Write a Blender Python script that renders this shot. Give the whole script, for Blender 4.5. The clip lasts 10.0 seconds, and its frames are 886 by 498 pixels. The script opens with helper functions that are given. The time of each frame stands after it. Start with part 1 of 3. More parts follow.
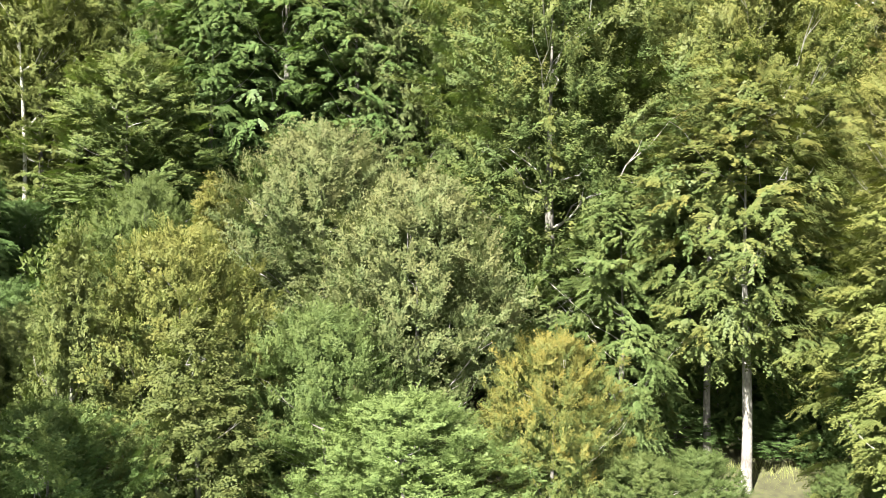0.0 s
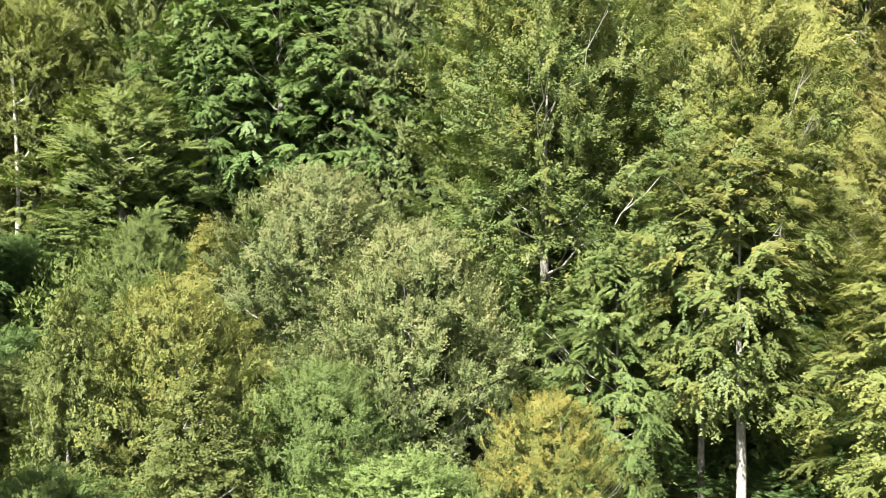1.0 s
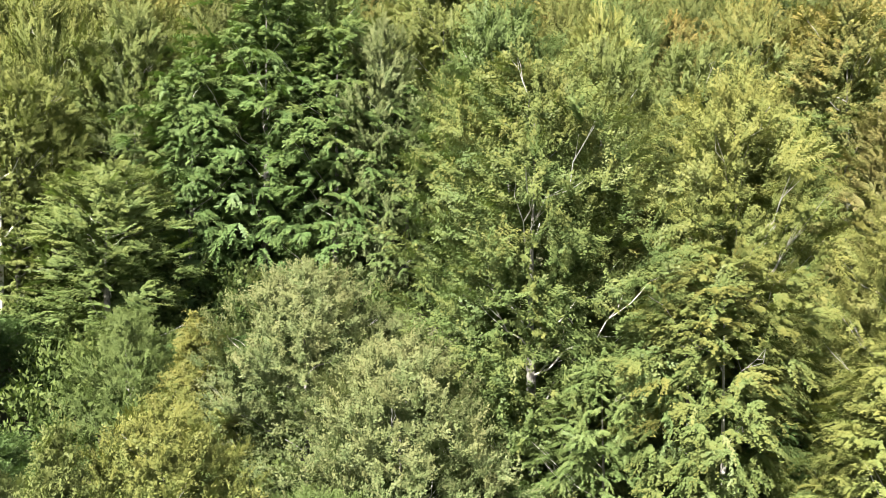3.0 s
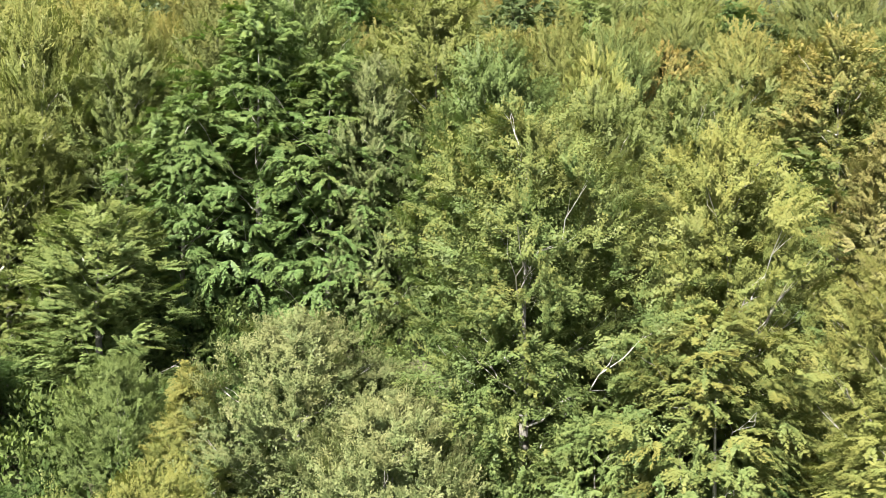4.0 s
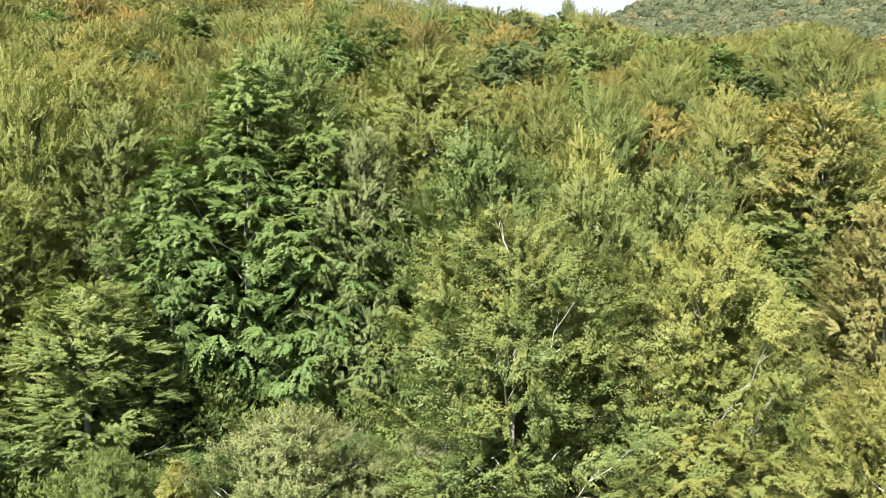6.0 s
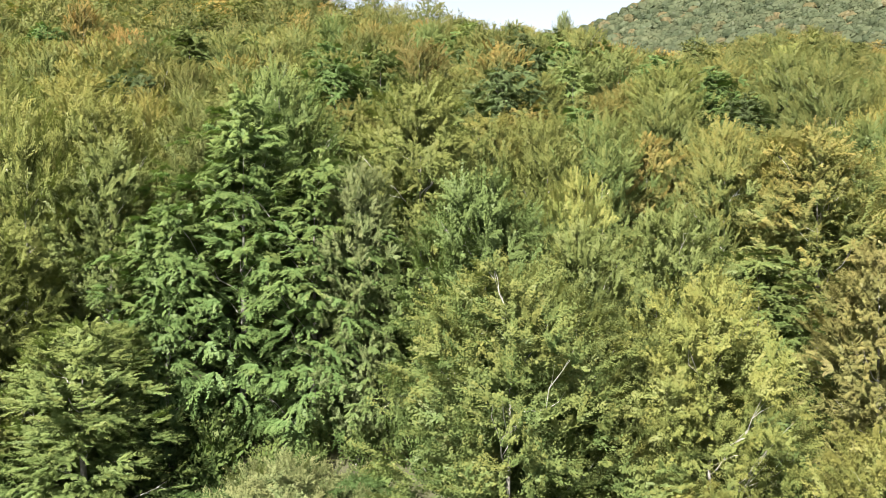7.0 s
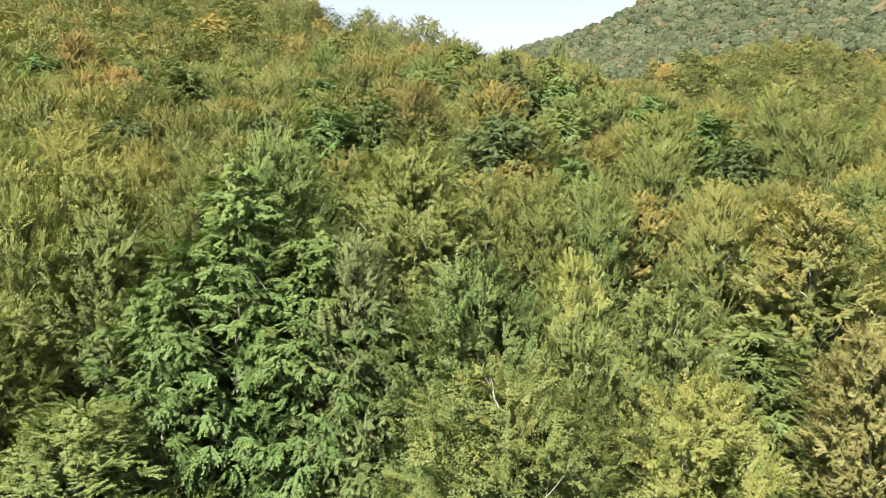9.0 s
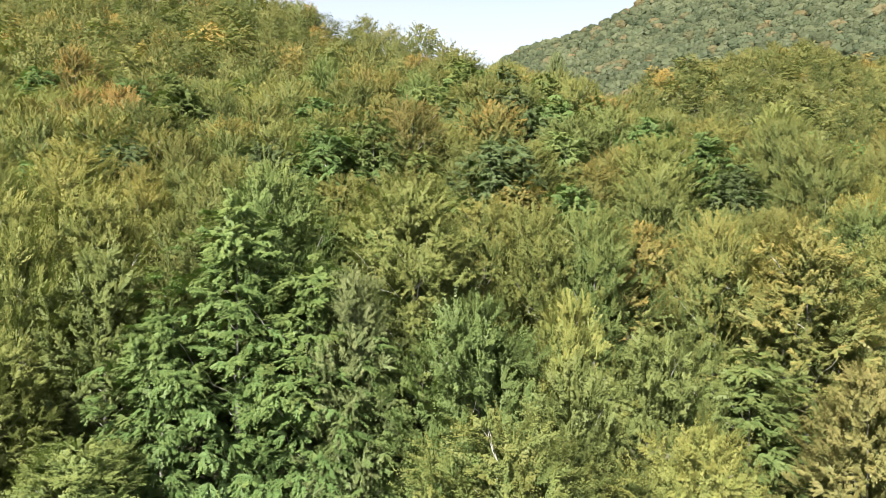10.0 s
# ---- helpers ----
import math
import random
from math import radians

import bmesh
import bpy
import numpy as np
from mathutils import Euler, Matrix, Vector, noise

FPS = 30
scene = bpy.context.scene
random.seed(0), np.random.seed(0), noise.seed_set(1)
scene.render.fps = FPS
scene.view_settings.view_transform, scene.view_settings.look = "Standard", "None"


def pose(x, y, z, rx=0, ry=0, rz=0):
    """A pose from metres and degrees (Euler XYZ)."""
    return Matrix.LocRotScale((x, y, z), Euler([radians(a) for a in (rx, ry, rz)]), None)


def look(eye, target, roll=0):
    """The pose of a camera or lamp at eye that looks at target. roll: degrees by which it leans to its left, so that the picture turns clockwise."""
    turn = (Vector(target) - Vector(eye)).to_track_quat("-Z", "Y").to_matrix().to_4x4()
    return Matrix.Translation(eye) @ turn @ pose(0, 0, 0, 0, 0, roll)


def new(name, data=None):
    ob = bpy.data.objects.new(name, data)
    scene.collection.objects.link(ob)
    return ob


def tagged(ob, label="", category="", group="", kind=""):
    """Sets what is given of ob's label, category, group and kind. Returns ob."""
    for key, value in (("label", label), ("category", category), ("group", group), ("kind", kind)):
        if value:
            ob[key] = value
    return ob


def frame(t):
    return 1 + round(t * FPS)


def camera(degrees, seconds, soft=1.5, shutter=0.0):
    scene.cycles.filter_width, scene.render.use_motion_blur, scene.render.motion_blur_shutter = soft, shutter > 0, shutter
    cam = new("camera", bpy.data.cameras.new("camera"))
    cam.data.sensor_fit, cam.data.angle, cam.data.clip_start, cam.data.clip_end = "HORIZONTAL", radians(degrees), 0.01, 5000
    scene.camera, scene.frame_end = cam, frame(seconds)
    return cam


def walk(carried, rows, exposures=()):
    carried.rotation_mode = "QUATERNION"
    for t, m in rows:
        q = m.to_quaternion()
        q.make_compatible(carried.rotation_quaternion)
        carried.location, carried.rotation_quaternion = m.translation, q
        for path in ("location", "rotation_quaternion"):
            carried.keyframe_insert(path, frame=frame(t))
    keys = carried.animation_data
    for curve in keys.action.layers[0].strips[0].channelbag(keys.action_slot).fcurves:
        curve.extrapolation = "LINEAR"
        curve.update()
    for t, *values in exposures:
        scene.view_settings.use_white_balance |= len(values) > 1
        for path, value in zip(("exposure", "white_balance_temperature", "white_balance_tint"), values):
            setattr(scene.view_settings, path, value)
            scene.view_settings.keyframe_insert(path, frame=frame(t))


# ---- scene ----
cam = camera(53.9, 10.0, 0.65)
METRES, EYE, TILT, LEAN, TURN = 24.0, 9.5, 0.0, 0.0, 0.0
ROWS = [
    (0.0, 0.0, 0.0, 0.0, 0.0, 0.0, 0.0),
    (0.5, -0.0049, -0.0027, 0.0425, -0.33, 0.06, -0.02),
    (1.0, -0.0093, -0.0053, 0.0853, -0.61, 0.11, -0.03),
    (1.5, -0.0133, -0.0078, 0.1302, -0.9, 0.13, -0.03),
    (2.0, -0.0152, -0.0099, 0.18, -1.17, 0.15, -0.05),
    (2.5, -0.0156, -0.0119, 0.2312, -1.42, 0.16, -0.05),
    (4.0, -0.0159, -0.0155, 0.3821, -2.16, 0.24, -0.04),
    (4.5, -0.0165, -0.0177, 0.4327, -2.39, 0.26, -0.03),
    (5.0, -0.0165, -0.0196, 0.4832, -2.58, 0.3, -0.05),
    (5.5, -0.0173, -0.0227, 0.534, -2.76, 0.3, -0.03),
    (6.0, -0.019, -0.0257, 0.5851, -2.95, 0.31, -0.02),
    (7.5, -0.019, -0.0328, 0.738, -3.33, 0.33, -0.0),
    (8.0, -0.0199, -0.0349, 0.789, -3.44, 0.33, 0.0),
    (8.5, -0.0203, -0.0371, 0.8403, -3.51, 0.32, 0.01),
    (9.0, -0.0212, -0.039, 0.8924, -3.59, 0.32, 0.01),
    (9.5, -0.0228, -0.0416, 0.9446, -3.68, 0.32, -0.0),
    (10.0, -0.0228, -0.0441, 0.9982, -3.73, 0.28, -0.0),
]
walk(cam, [(t, pose(0, 0, EYE, TILT, LEAN, TURN) @ pose(METRES * x, METRES * y, METRES * z, 90 + pitch, roll, yaw)) for t, x, y, z, yaw, pitch, roll in ROWS], [(0.0, 2.54), (5.0, 2.44), (10.0, 2.23)])

# ---- world, sun ----
SUN_DIR = Vector((-0.38, -0.66, 0.65)).normalized()
world = bpy.data.worlds.new("sky")
scene.world = world
world.use_nodes = True
wn, wl = world.node_tree.nodes, world.node_tree.links
sky = wn.new("ShaderNodeTexSky")
sky.sky_type = "NISHITA"
sky.sun_disc = False
sky.sun_elevation = math.asin(SUN_DIR.z)
sky.sun_rotation = math.atan2(SUN_DIR.x, SUN_DIR.y)
sky.altitude, sky.air_density, sky.dust_density, sky.ozone_density = 600, 0.9, 4.0, 1.0
# thin white haze all round the horizon
way, height_of, haze, veil = (wn.new(k) for k in ("ShaderNodeTexCoord", "ShaderNodeSeparateXYZ", "ShaderNodeMapRange", "ShaderNodeMix"))
wl.new(way.outputs["Generated"], height_of.inputs[0])
wl.new(height_of.outputs["Z"], haze.inputs["Value"])
haze.interpolation_type = "SMOOTHSTEP"
haze.inputs["From Min"].default_value, haze.inputs["From Max"].default_value = 0.12, 0.5
haze.inputs["To Min"].default_value, haze.inputs["To Max"].default_value = 0.9, 0.0
veil.data_type = "RGBA"
veil.inputs["B"].default_value = (5.2, 5.45, 5.5, 1)
wl.new(haze.outputs["Result"], veil.inputs["Factor"])
wl.new(sky.outputs[0], veil.inputs["A"])
wl.new(veil.outputs["Result"], wn["Background"].inputs[0])
wn["Background"].inputs[1].default_value = 0.049
sun = new("sun", bpy.data.lights.new("sun", "SUN"))
sun.data.energy, sun.data.angle, sun.data.color = 5.0, radians(0.6), (1.0, 0.95, 0.86)
sun.matrix_world = look(SUN_DIR * 100, (0, 0, 0))

# ---- materials ----


def node_material(name):
    m = bpy.data.materials.new(name)
    m.use_nodes = True
    m.node_tree.nodes.clear()
    return m, m.node_tree.nodes, m.node_tree.links


def leaf_material(name, deep, fresh, autumn, gloss=0.005, through_light=0.27, joined=False):
    """Leaves: a blade that scatters light on both sides, with autumn colour where the leaf has turned."""
    m, n, l = node_material(name)
    geo = n.new("ShaderNodeNewGeometry")
    tint = n.new("ShaderNodeAttribute")
    tint.attribute_name = "tint"
    own = n.new("ShaderNodeMix")
    own.data_type = "RGBA"
    own.inputs["A"].default_value, own.inputs["B"].default_value = (*deep, 1), (*fresh, 1)
    l.new(geo.outputs["Random Per Island"], own.inputs["Factor"])
    turn = n.new("ShaderNodeMix")
    turn.data_type = "RGBA"
    turn.inputs["B"].default_value = (*autumn, 1)
    share = n.new("ShaderNodeMath")
    share.operation, share.use_clamp = "MULTIPLY", True
    l.new(tint.outputs["Fac"], share.inputs[0])
    if joined:
        share.inputs[1].default_value = 1.0
    else:
        apart = n.new("ShaderNodeSeparateColor")
        l.new(n.new("ShaderNodeObjectInfo").outputs["Color"], apart.inputs[0])
        l.new(apart.outputs[0], share.inputs[1])
    l.new(share.outputs[0], turn.inputs["Factor"])
    l.new(own.outputs["Result"], turn.inputs["A"])
    hsv = n.new("ShaderNodeHueSaturation")
    l.new(turn.outputs["Result"], hsv.inputs["Color"])
    vary = n.new("ShaderNodeMapRange")
    vary.inputs["To Min"].default_value, vary.inputs["To Max"].default_value = 0.80, 1.24
    hue = n.new("ShaderNodeMapRange")
    hue.inputs["To Min"].default_value, hue.inputs["To Max"].default_value = 0.486, 0.502
    if joined:
        vary.inputs["To Min"].default_value, vary.inputs["To Max"].default_value = 0.7, 1.2
        hue.inputs["To Min"].default_value, hue.inputs["To Max"].default_value = 0.515, 0.490
        tone = n.new("ShaderNodeAttribute")
        tone.attribute_name = "tone"
        source = tone.outputs["Fac"]
    else:
        source = apart.outputs[1]
    l.new(source, vary.inputs["Value"])
    l.new(source, hue.inputs["Value"])
    l.new(vary.outputs["Result"], hsv.inputs["Value"])
    l.new(hue.outputs["Result"], hsv.inputs["Hue"])
    dif, tra, glo = n.new("ShaderNodeBsdfDiffuse"), n.new("ShaderNodeBsdfTranslucent"), n.new("ShaderNodeBsdfGlossy")
    glo.inputs["Roughness"].default_value = 0.42
    warm = n.new("ShaderNodeMix")
    warm.data_type, warm.blend_type = "RGBA", "MULTIPLY"
    warm.inputs["Factor"].default_value = 1
    warm.inputs["B"].default_value = (0.95, 1.15, 0.5, 1)
    l.new(hsv.outputs["Color"], warm.inputs["A"])
    l.new(hsv.outputs["Color"], dif.inputs["Color"])
    l.new(warm.outputs["Result"], tra.inputs["Color"])
    a, b, out = n.new("ShaderNodeMixShader"), n.new("ShaderNodeMixShader"), n.new("ShaderNodeOutputMaterial")
    a.inputs[0].default_value, b.inputs[0].default_value = through_light, 0.004 if joined else gloss
    l.new(dif.outputs[0], a.inputs[1])
    l.new(tra.outputs[0], a.inputs[2])
    l.new(a.outputs[0], b.inputs[1])
    l.new(glo.outputs[0], b.inputs[2])
    l.new(b.outputs[0], out.inputs[0])
    return m


def mottled_material(name, dark, light, scale, rough=0.9, bump=0.3, stretch=(1, 1, 1), fine=6.0):
    """Bark, litter, meadow: two scales of noise between two colours, and relief."""
    m, n, l = node_material(name)
    co, mp = n.new("ShaderNodeTexCoord"), n.new("ShaderNodeMapping")
    mp.inputs["Scale"].default_value = stretch
    l.new(co.outputs["Object"], mp.inputs[0])
    big, small = n.new("ShaderNodeTexNoise"), n.new("ShaderNodeTexNoise")
    big.inputs["Scale"].default_value, small.inputs["Scale"].default_value = scale, scale * fine
    big.inputs["Detail"].default_value = small.inputs["Detail"].default_value = 5
    l.new(mp.outputs[0], big.inputs[0])
    l.new(mp.outputs[0], small.inputs[0])
    mix = n.new("ShaderNodeMath")
    mix.operation = "MULTIPLY_ADD"
    mix.inputs[1].default_value = 0.55
    half = n.new("ShaderNodeMath")
    half.operation = "MULTIPLY"
    half.inputs[1].default_value = 0.45
    l.new(small.outputs["Fac"], half.inputs[0])
    l.new(big.outputs["Fac"], mix.inputs[0])
    l.new(half.outputs[0], mix.inputs[2])
    ramp = n.new("ShaderNodeValToRGB")
    ramp.color_ramp.elements[0].position, ramp.color_ramp.elements[1].position = 0.36, 0.64
    ramp.color_ramp.elements[0].color, ramp.color_ramp.elements[1].color = (*dark, 1), (*light, 1)
    l.new(mix.outputs[0], ramp.inputs[0])
    p, out, bu = n.new("ShaderNodeBsdfPrincipled"), n.new("ShaderNodeOutputMaterial"), n.new("ShaderNodeBump")
    p.inputs["Roughness"].default_value = rough
    bu.inputs["Strength"].default_value = bump
    l.new(mix.outputs[0], bu.inputs["Height"])
    l.new(bu.outputs[0], p.inputs["Normal"])
    l.new(ramp.outputs[0], p.inputs["Base Color"])
    l.new(p.outputs[0], out.inputs[0])
    return m


LEAF = {
    "dark": leaf_material("leaf_dark_green", (0.060, 0.102, 0.034), (0.082, 0.135, 0.045), (0.150, 0.148, 0.039)),
    "green": leaf_material("leaf_green", (0.068, 0.104, 0.035), (0.090, 0.132, 0.045), (0.175, 0.150, 0.039)),
    "olive": leaf_material("leaf_olive", (0.079, 0.107, 0.037), (0.102, 0.132, 0.046), (0.190, 0.152, 0.039)),
    "grey": leaf_material("leaf_grey_green", (0.080, 0.107, 0.044), (0.105, 0.136, 0.055), (0.185, 0.155, 0.070)),
    "bright": leaf_material("leaf_bright_green", (0.080, 0.117, 0.039), (0.108, 0.147, 0.050), (0.205, 0.170, 0.041)),
    "yellow": leaf_material("leaf_yellow", (0.092, 0.117, 0.037), (0.118, 0.143, 0.045), (0.225, 0.172, 0.041)),
    "orange": leaf_material("leaf_orange", (0.105, 0.112, 0.041), (0.130, 0.132, 0.048), (0.235, 0.155, 0.050)),
    "amber": leaf_material("leaf_amber_tipped", (0.080, 0.102, 0.035), (0.104, 0.126, 0.043), (0.225, 0.155, 0.044)),
    "blue": leaf_material("leaf_blue_green", (0.055, 0.080, 0.034), (0.070, 0.099, 0.041), (0.13, 0.126, 0.050)),
}
LEAF_FAR = leaf_material("leaf_distant", (0.063, 0.083, 0.029), (0.082, 0.106, 0.037), (0.20, 0.140, 0.040), joined=True)
LEAF_LOW = leaf_material("leaf_undergrowth", (0.050, 0.080, 0.026), (0.066, 0.100, 0.032), (0.13, 0.13, 0.035), joined=True)
# far hill's leaves are greyed and blued: haze put into their colour
LEAF_HAZY = leaf_material("leaf_far_hill_hazed", (0.046, 0.060, 0.034), (0.054, 0.068, 0.038), (0.100, 0.082, 0.042), joined=True)
# same bark twice: sunlight painted into the paler, crown shade into the darker
BARK_SUNNY = mottled_material("beech_bark_sunlit", (0.11, 0.10, 0.09), (0.32, 0.31, 0.28), 1.6, 0.85, 0.4, (1, 1, 0.5))
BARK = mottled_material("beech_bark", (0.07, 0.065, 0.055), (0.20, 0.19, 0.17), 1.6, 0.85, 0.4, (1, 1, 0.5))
BARK_PALE = mottled_material("dead_wood", (0.38, 0.36, 0.32), (0.62, 0.60, 0.56), 2.5, 0.8, 0.3, (1, 1, 0.4))
LIMB = mottled_material("limb_bark", (0.17, 0.16, 0.145), (0.44, 0.42, 0.38), 2.0, 0.85, 0.4, (1, 1, 0.5))
GROUND = mottled_material("forest_floor", (0.028, 0.027, 0.013), (0.075, 0.078, 0.030), 0.35, 0.95, 0.6, (1, 1, 1), 9.0)


def meadow_edge(m):
    """Turns the litter into meadow grass in front of the wood."""
    n, l = m.node_tree.nodes, m.node_tree.links
    shader = next(k for k in n if k.type == "BSDF_PRINCIPLED")
    litter = shader.inputs["Base Color"].links[0].from_socket
    co, apart, edge = n.new("ShaderNodeTexCoord"), n.new("ShaderNodeSeparateXYZ"), n.new("ShaderNodeMapRange")
    l.new(co.outputs["Object"], apart.inputs[0])
    patch = n.new("ShaderNodeTexNoise")
    patch.inputs["Scale"].default_value = 0.15
    shift = n.new("ShaderNodeMath")
    shift.operation = "MULTIPLY_ADD"
    shift.inputs[1].default_value = 14.0
    l.new(patch.outputs["Fac"], shift.inputs[0])
    l.new(apart.outputs["Y"], shift.inputs[2])
    edge.inputs["From Min"].default_value, edge.inputs["From Max"].default_value = 34, 40
    l.new(shift.outputs[0], edge.inputs["Value"])
    grass = n.new("ShaderNodeTexNoise")
    grass.inputs["Scale"].default_value, grass.inputs["Detail"].default_value = 5.0, 8
    ramp = n.new("ShaderNodeValToRGB")
    ramp.color_ramp.elements[0].position, ramp.color_ramp.elements[1].position = 0.35, 0.68
    ramp.color_ramp.elements[0].color, ramp.color_ramp.elements[1].color = (0.045, 0.075, 0.018, 1), (0.16, 0.17, 0.055, 1)
    l.new(grass.outputs["Fac"], ramp.inputs[0])
    mix = n.new("ShaderNodeMix")
    mix.data_type = "RGBA"
    l.new(edge.outputs["Result"], mix.inputs["Factor"])
    l.new(ramp.outputs[0], mix.inputs["A"])
    l.new(litter, mix.inputs["B"])
    l.new(mix.outputs["Result"], shader.inputs["Base Color"])


meadow_edge(GROUND)
GRASS = mottled_material("dry_grass", (0.10, 0.12, 0.03), (0.19, 0.20, 0.065), 3.0, 0.8, 0.2)

# ---- ground ----


def ground_z(x, y):
    """Height of the ground: a flat meadow edge, the wooded slope, a lower spur to its right and the high hill behind."""
    x, y = np.asarray(x, float), np.asarray(y, float)
    near = np.interp(y, [-900, 0, 25, 34, 45, 63, 90, 130, 180, 230, 300, 420, 600, 1000],
                     [-30, -4, -1.5, -0.7, 4, 13, 27, 41, 57, 72.5, 101, 148, 215, 120])
    edge = np.interp(y, [-900, 40, 60, 95, 110, 130, 170, 180, 230, 255, 300, 420, 600],
                     [900, 300, 90, 60, 52, 44, 30, 21, 11, 1, -21, -84, -184])
    near = np.maximum(near - 0.42 * np.maximum(0, x - edge) - 0.004 * np.maximum(0, x - edge) ** 2, -40)
    near = near + 1.2 * np.sin(x * 0.071 + 1.0) * np.sin(y * 0.055) * np.clip((y - 60) / 40, 0, 1)
    cy = 392 + 0.96 * (np.minimum(x, 420) - 136)
    cz = np.interp(x, [0, 60, 100, 115, 140, 158, 196, 243, 320, 420], [-40, 48, 84, 96, 110, 117, 129, 143, 162, 182])
    mid = cz - 0.42 * np.maximum(0, cy - y) - 0.35 * np.maximum(0, y - cy) + 4 * np.sin(x * 0.04) * np.sin(y * 0.03)
    fz = np.interp(x, [-700, 60, 161, 254, 318, 620, 1000, 1600], [70, 210, 281, 316, 347, 492, 530, 300])
    far = fz - 0.47 * np.maximum(0, 1090 - y) - 0.4 * np.maximum(0, y - 1090) + 6 * np.sin(x * 0.021 + 2) * np.sin(y * 0.017)
    return np.maximum(np.maximum(near, mid), np.maximum(far, -40))


def mesh_from(name, verts, faces, material, **attributes):
    """A mesh of equal faces from two arrays, with float attributes on its points."""
    me = bpy.data.meshes.new(name)
    k = faces.shape[1]
    me.vertices.add(len(verts))
    me.vertices.foreach_set("co", np.ascontiguousarray(verts, np.float32).ravel())
    me.loops.add(faces.size)
    me.loops.foreach_set("vertex_index", np.ascontiguousarray(faces, np.int32).ravel())
    me.polygons.add(len(faces))
    me.polygons.foreach_set("loop_start", np.arange(0, faces.size, k, dtype=np.int32))
    for key, values in attributes.items():
        me.attributes.new(key, "FLOAT", "POINT").data.foreach_set("value", np.ascontiguousarray(values, np.float32))
    me.update(calc_edges=True)
    me.materials.append(material)
    return me


def build_ground():
    u = np.linspace(-1, 1, 190)
    v = np.linspace(-1, 1, 230)
    gx = 60 + 1900 * np.sinh(3.4 * u) / math.sinh(3.4)
    gy = 110 + 2300 * np.sinh(3.4 * v) / math.sinh(3.4)
    gx = np.union1d(gx, np.arange(100, 800, 30.0))
    gy = np.union1d(gy, np.append(np.arange(560, 1200, 30.0), 1090))
    xx, yy = np.meshgrid(gx, gy)
    verts = np.stack([xx, yy, ground_z(xx, yy)], -1).reshape(-1, 3)
    i = np.arange(len(gx) * len(gy)).reshape(len(gy), len(gx))
    faces = np.stack([i[:-1, :-1], i[:-1, 1:], i[1:, 1:], i[1:, :-1]], -1).reshape(-1, 4)
    me = mesh_from("ground", verts, faces, GROUND)
    me.polygons.foreach_set("use_smooth", np.ones(len(faces), bool))
    return tagged(new("ground", me), "brown leaf-littered forest floor climbing a hillside", "ground", kind="structure")


build_ground()

# ---- trees ----


def part(name, me, parent, label=""):
    ob = new(name, me)
    ob.parent = parent
    return tagged(ob, label)


def unit(a):
    return a / np.maximum(np.linalg.norm(a, axis=-1, keepdims=True), 1e-6)


def tube(points, radii, sides=7):
    """Vertices and faces of a tapered tube along points."""
    points, radii = np.asarray(points, float), np.asarray(radii, float)
    along = unit(np.gradient(points, axis=0))
    side = unit(np.cross(along, np.array([0.31, 0.95, 0.11])))
    other = np.cross(along, side)
    a = np.linspace(0, 2 * np.pi, sides, endpoint=False)
    ring = np.cos(a)[None, :, None] * side[:, None] + np.sin(a)[None, :, None] * other[:, None]
    verts = (points[:, None] + ring * radii[:, None, None]).reshape(-1, 3)
    i = np.arange(len(points) * sides).reshape(len(points), sides)
    j = np.roll(i, -1, 1)
    return verts, np.stack([i[:-1], j[:-1], j[1:], i[1:]], -1).reshape(-1, 4)


def wood_mesh(name, tubes, material):
    verts, faces, base = [], [], 0
    for v, f in tubes:
        verts.append(v)
        faces.append(f + base)
        base += len(v)
    me = mesh_from(name, np.concatenate(verts), np.concatenate(faces), material)
    me.polygons.foreach_set("use_smooth", np.ones(len(me.polygons), bool))
    return me


def crown_radius(s, shape):
    """Outline of a crown over its height 0 to 1."""
    if shape == "dome":
        return np.where(s < 0.3, 0.80 + 0.67 * s, np.sqrt(np.maximum(0, 1 - (np.maximum(0, s - 0.3) / 0.7) ** 2.2)))
    if shape == "cone":
        return np.where(s < 0.25, 0.65 + 1.4 * s, np.maximum(0, 1 - ((s - 0.25) / 0.75)) ** 0.75)
    return np.where(s < 0.4, 0.62 + 0.95 * s, np.maximum(0, 1 - ((s - 0.4) / 0.6) ** 2) ** 0.5)


